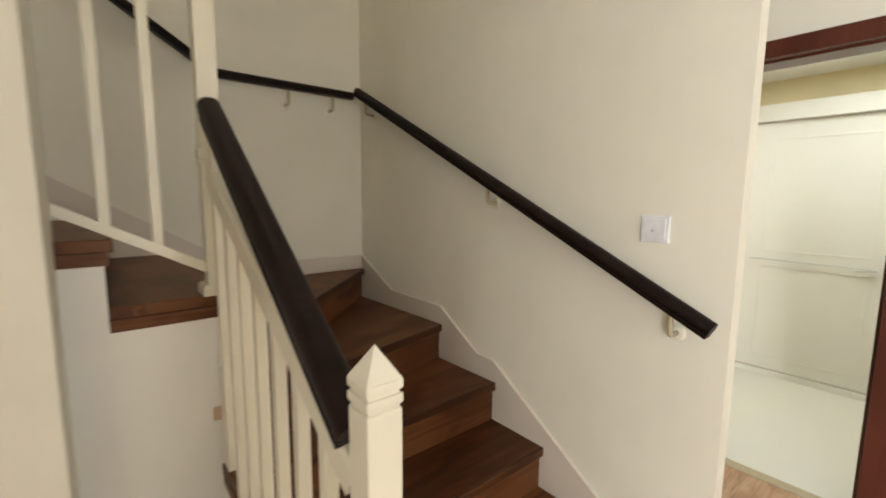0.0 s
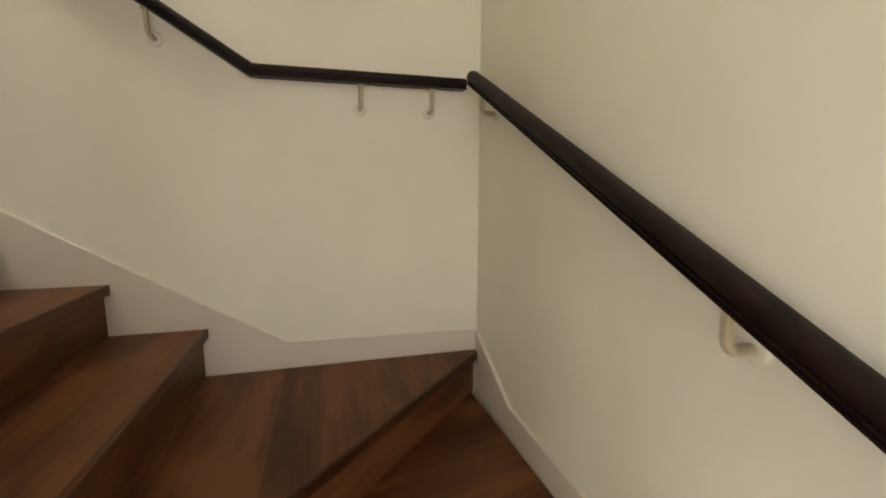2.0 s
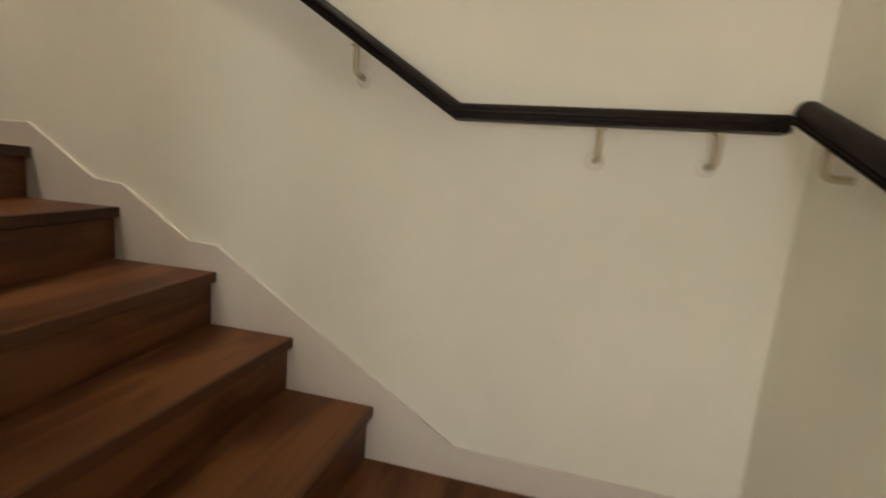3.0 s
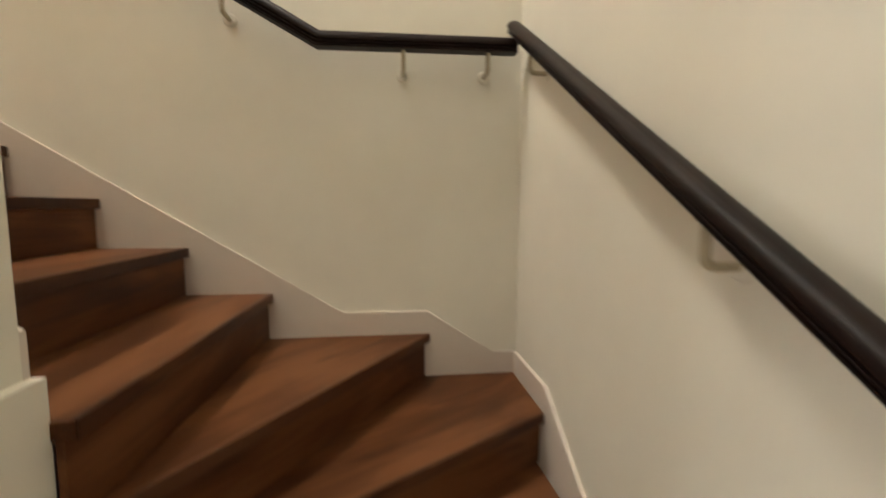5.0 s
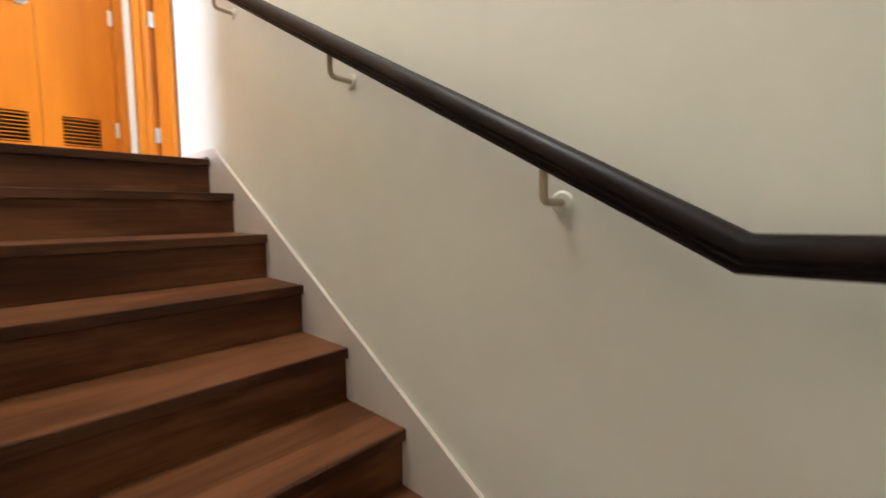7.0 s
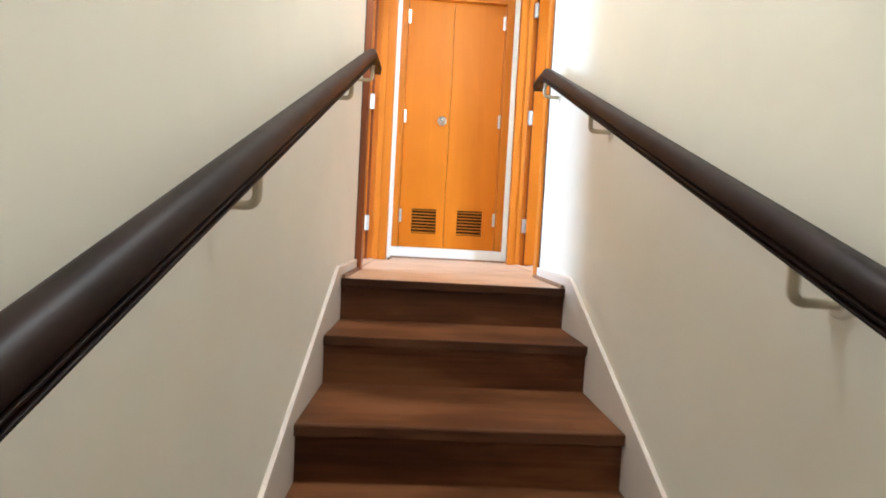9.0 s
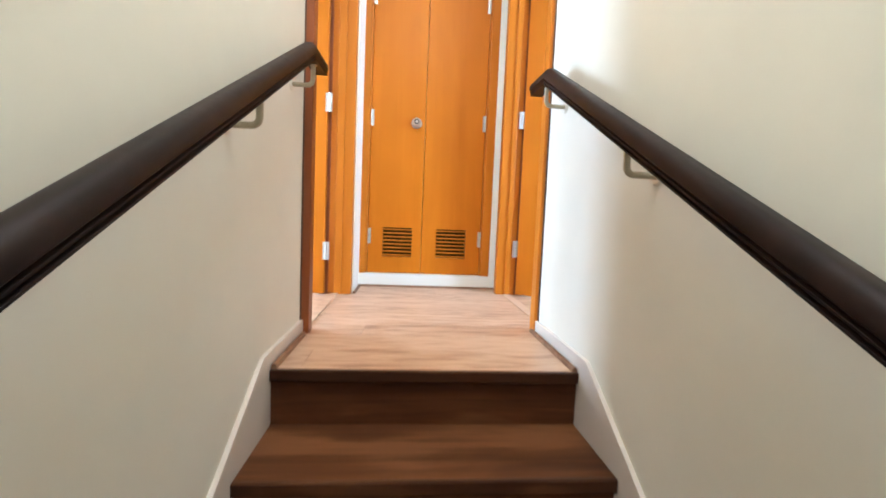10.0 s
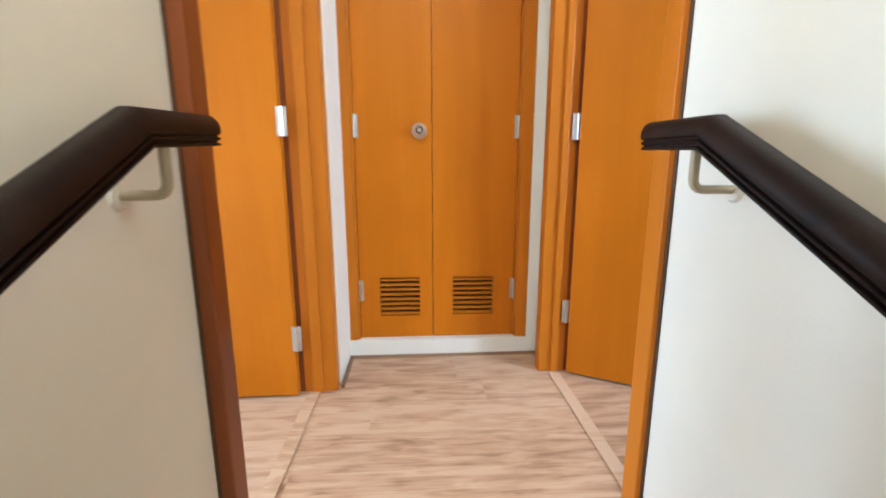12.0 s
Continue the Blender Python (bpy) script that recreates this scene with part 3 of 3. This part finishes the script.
# thin bar stands in for the dark groove across the door
part("groove_bar", tube([(2.545, -1.45, 0.895), (2.545, -2.13, 0.888)], 0.0045), STEEL, wd, "slim grey bar in place of the groove", smooth=True)
part("lever", tube([(2.57, -2.13, 0.885), (2.535, -2.13, 0.885), (2.53, -2.03, 0.872)], 0.008), STEEL, wd, smooth=True)
part("door_frame_white", boxes(((2.56, -2.26, 0.0), (2.62, -2.18, 1.90)), ((2.56, -1.385, 0.0), (2.62, -1.3, 1.90)), ((2.52, -2.28, 1.90), (2.62, -1.28, 2.02)), ((2.56, -2.18, 0.0), (2.62, -1.385, 0.045)), bev=0.006), TRIM, wd)

# ---- upper hall: floor ----
fl = tagged(part("floor_upper", boxes(((-2.76, -4.60, TOP - 0.016), (-1.75, -2.952, TOP - 0.010)),), DARK), "wood laminate floor of the upper hall", "floor", kind="structure")
rng = random.Random(4)
PW = 0.19
y = -2.955
while y > -4.535:
    x = -2.758 - rng.uniform(0, 0.9)
    while x < -1.72:
        x2 = x + 1.15
        a, b = max(x, -2.775), min(x2, -1.715)
        lo_y = max(y - PW, -4.536)
        if b - a > 0.03 and y - lo_y > 0.01:
            part("plank", boxes(((0, 0, -0.010), (b - a - 0.0008, y - lo_y - 0.0008, 0))), FLOOR, fl, m=pose(a, lo_y, TOP, 0, 0, 0))
        x = x2
    y -= PW
for nm, a, b in (("floor_bedroom", (-1.70, -5.7, TOP - 0.012), (1.12, -3.3, TOP - 0.001)), ("floor_study", (-4.93, -5.5, TOP - 0.012), (-2.805, -3.2, TOP - 0.001))):
    tagged(part(nm, boxes((a, b)), FLOOR), "wood laminate floor of a bedroom", "floor", kind="structure")
for x in (-1.71, -2.782):
    tagged(part("threshold", boxes(((x - 0.024, -4.21 if x > -2 else -4.32, TOP), (x + 0.024, -3.40 if x > -2 else -3.51, TOP + 0.006)), bev=0.002), THRESH), "pale wooden threshold strip in the doorway", "threshold", kind="structure")
for x, sx, y0 in ((LX - 0.001, -1, -3.318), (WX + 0.001, 1, -3.435)):
    bm = sweep([(x + sx * 0.009, -2.95, TOP + 0.008), (x + sx * 0.009, y0, TOP + 0.008)], [(-0.009, -0.008), (0.009, -0.008), (0.007, 0.004), (0, 0.008), (-0.007, 0.004)])
    tagged(part("quarter_round", bm, OAKTRIM), "wooden quarter-round strip along the skirting", "trim", kind="structure")
for a, b in (((-1.823, -4.525), (-1.823, -4.24)), ((-2.752, -4.525), (-2.752, -4.35)), ((-1.815, -4.528), (-2.76, -4.528))):
    bm = sweep([(*a, TOP + 0.007), (*b, TOP + 0.007)], [(-0.008, -0.007), (0.008, -0.007), (0.006, 0.004), (0, 0.007), (-0.006, 0.004)])
    tagged(part("quarter_round", bm, OAKTRIM), "wooden quarter-round strip along the closet plinth", "trim", kind="structure")


# ---- doors of the upper hall ----
def hinge(parent, at, axis, h=0.105):
    p = Vector(at)
    part("hinge", disc(boxes((tuple(p - Vector((0.019, 0.002, h / 2))), tuple(p + Vector((0.019, 0.002, h / 2))))), p - Vector((0, -0.004, h / 2)), (0, 0, 1), 0.006, h, 10), STEEL, parent, "steel butt hinge")


def casing_set(name, label, near_face, far_face, out, y_near, y_far, wall_face, near_wood):
    """A door lining in a wall along y, with its near and far jambs; out is the room side."""
    f = empty(name, label, "door", kind="structure")
    s = 1 if out > near_face else -1
    zt = TOP + 2.07
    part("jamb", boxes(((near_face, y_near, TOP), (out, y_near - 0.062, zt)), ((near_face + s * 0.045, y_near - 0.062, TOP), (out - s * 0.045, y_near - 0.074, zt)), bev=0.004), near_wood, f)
    # strip paints the thin shadow where casing meets wall
    part("shade_line", boxes(((wall_face - s * 0.006, y_near + 0.006, TOP), (wall_face, y_near - 0.002, zt)), bev=0.002), SHADE_BAND, f, "brown strip painted as the shadow line against the wall")
    part("jamb", boxes(((far_face, y_far, TOP), (out, y_far - 0.062, zt)), ((far_face + s * 0.055, y_far + 0.012, TOP), (out - s * 0.035, y_far, zt)), bev=0.004), CASING, f)
    # shade of the hinge recess is put into this red-brown
    part("rebate", boxes(((out, y_far - 0.005, TOP), (out + s * 0.055, y_far - 0.07, zt))), RUSSET, f, "rebate beside the hinges, red-brown for its shade")
    part("head", boxes(((far_face, y_near, zt), (out, y_far - 0.062, zt + 0.062)), bev=0.003), CASING, f)
    return f


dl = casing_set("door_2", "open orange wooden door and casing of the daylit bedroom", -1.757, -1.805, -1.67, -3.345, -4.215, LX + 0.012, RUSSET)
leaf = part("leaf", boxes(((0, 0, 0.008), (0.80, 0.04, 2.05)), bev=0.003), DOOR, dl, m=pose(-1.652, -4.215, TOP, 0, 0, 0))
for z in (0.26, 1.11, 1.90):
    hinge(dl, (-1.662, -4.172, TOP + z), None)
dr = casing_set("door_3", "half-open orange wooden door and casing of the second bedroom", -2.688, -2.715, -2.835, -3.41, -4.335, WX - 0.012, CASING)
leaf2 = part("leaf", boxes(((0, 0.0, 0.008), (0.80, 0.04, 2.05)), bev=0.003), DOOR, dr, m=pose(-2.838, -4.308, TOP, 0, 0, 150))
for z in (0.30, 1.11, 1.90):
    hinge(dr, (-2.827, -4.318, TOP + z), None)

# ---- closet ----
cl = empty("closet", "built-in closet with orange double doors and louvre vents", "closet", at=(0, 0, 0))
zc0, zc1 = TOP + 0.09, TOP + 2.05
part("frame", boxes(((-1.8, -4.62, TOP + 0.072), (-1.855, -4.545, zc1 + 0.06)), ((-2.65, -4.62, TOP + 0.072), (-2.705, -4.545, zc1 + 0.06)), ((-1.855, -4.62, zc1), (-2.65, -4.545, zc1 + 0.06)), bev=0.004), CASING, cl)
part("door_stop", boxes(((-1.855, -4.62, zc0), (-1.865, -4.555, zc1)), ((-2.64, -4.62, zc0), (-2.65, -4.555, zc1))), CASING, cl)


def louvre_door(x0, x1, vx0, vx1, vz0, vz1):
    a, b = min(x0, x1), max(x0, x1)
    v0, v1 = min(vx0, vx1), max(vx0, vx1)
    bm = boxes(((a, -4.61, zc0), (v0, -4.575, zc1)), ((v1, -4.61, zc0), (b, -4.575, zc1)), ((v0, -4.61, zc0), (v1, -4.575, vz0)), ((v0, -4.61, vz1), (v1, -4.575, zc1)))
    bmesh.ops.remove_doubles(bm, verts=bm.verts, dist=1e-5)
    d = part("door", bm, DOOR, cl)
    # dark sheet paints the shade that shows between the slats
    part("vent_shade_sheet", boxes(((v0, -4.625, vz0), (v1, -4.615, vz1))), DARK, d)
    n = 8
    for q in range(n):
        zz = vz0 + (q + 0.5) * (vz1 - vz0) / n
        bm = bmesh.new()
        vs = [bm.verts.new((xx, yy, z_)) for xx in (v0, v1) for yy, z_ in ((-4.577, zz - 0.006), (-4.577, zz - 0.0015), (-4.594, zz + 0.0045), (-4.594, zz))]
        for f in ((0, 1, 2, 3), (4, 5, 6, 7), (0, 1, 5, 4), (1, 2, 6, 5), (2, 3, 7, 6), (3, 0, 4, 7)):
            bm.faces.new([vs[i] for i in f])
        part("louvre", bm, CASING, d)
    return d


d1 = louvre_door(-1.867, -2.2285, -1.965, -2.165, TOP + 0.202, TOP + 0.402)
d2 = louvre_door(-2.2315, -2.638, -2.332, -2.538, TOP + 0.202, TOP + 0.402)
bm = disc(bmesh.new(), (-2.17, -4.575, 4.435), (0, 1, 0), 0.036, 0.006, 24)
disc(bm, (-2.17, -4.569, 4.435), (0, 1, 0), 0.014, 0.03, 16)
disc(bm, (-2.17, -4.548, 4.435), (0, 1, 0), 0.018, 0.014, 24, 0.030)
disc(bm, (-2.17, -4.534, 4.435), (0, 1, 0), 0.030, 0.014, 24, 0.020)
part("knob", bm, STEEL, d1, "round satin steel knob")
part("knob_ring", disc(bmesh.new(), (-2.17, -4.5205, 4.435), (0, 1, 0), 0.0185, 0.002, 24, 0.016), plain("dark_steel", (0.10, 0.095, 0.09), 0.35, 0.6), d1, "dark inset ring")
part("knob_centre", disc(bmesh.new(), (-2.17, -4.519, 4.435), (0, 1, 0), 0.010, 0.004, 20, 0.007), STEEL, d1)
for x in (-1.867, -2.638):
    for z in (TOP + 0.34, TOP + 1.13, TOP + 1.91):
        hinge(cl, (x, -4.566, z), None)

# ---- windows and lamps ----
def window(name, label, axis, at, a0, a1, z0, z1):
    w = empty(name, label, "window", kind="structure")
    t = 0.03

    def bx(u0, u1, za, zb, dd=0.02):
        return ((at - dd, u0, za), (at + dd, u1, zb)) if axis == "x" else ((u0, at - dd, za), (u1, at + dd, zb))
    mid = (a0 + a1) / 2
    part("window_frame", boxes(bx(a0, a0 + t, z0, z1), bx(a1 - t, a1, z0, z1), bx(a0, a1, z0, z0 + t), bx(a0, a1, z1 - t, z1), bx(mid - t / 2, mid + t / 2, z0, z1)), TRIM, w)
    p = part("pane", boxes(bx(a0 + t, a1 - t, z0 + t, z1 - t, 0.003)), GLASS, w)
    p.visible_shadow = False


# made-up hall window, out of view, frames the added fill light
window("window_1", "added white framed window of the lower hall, out of view", "x", -4.55, -5.25, -4.05, 0.5, 2.5)
# made-up glazed door, added around the entrance fill
window("window_4", "added white framed glazed entrance door, out of view", "y", -4.66, -1.32, -0.18, 0.0, 2.35)
window("window_2", "white framed tall bedroom window", "x", 1.19, -5.35, -4.55, 3.42, 5.4)
# second bedroom window, added out of view for the leaf's fill light
window("window_5", "white framed tall bedroom window", "x", 1.19, -4.2, -3.45, 3.42, 5.4)
# unseen study window, placed where its fill reaches the landing
window("window_3", "added white framed window of the second bedroom, out of view", "y", -3.14, -4.8, -3.9, 4.1, 5.4)


def ceiling_lamp(x, y, z, r):
    lamp = empty("ceiling_light", "round white recessed ceiling light", "ceiling light", at=(0, 0, 0))
    part("rim", disc(bmesh.new(), (x, y, z), (0, 0, -1), r, 0.02, 28, r * 0.94), PLASTIC, lamp)
    part("diffuser", disc(bmesh.new(), (x, y, z - 0.018), (0, 0, -1), r * 0.88, 0.006, 28, r * 0.84), LAMP, lamp, "lit opal diffuser")


ceiling_lamp(1.72, -2.1, 2.2, 0.27)
# these two fittings are added, out of view, for the stair fills
ceiling_lamp(-2.2, -1.95, 6.4, 0.36)
ceiling_lamp(-0.72, -0.75, 6.4, 0.36)
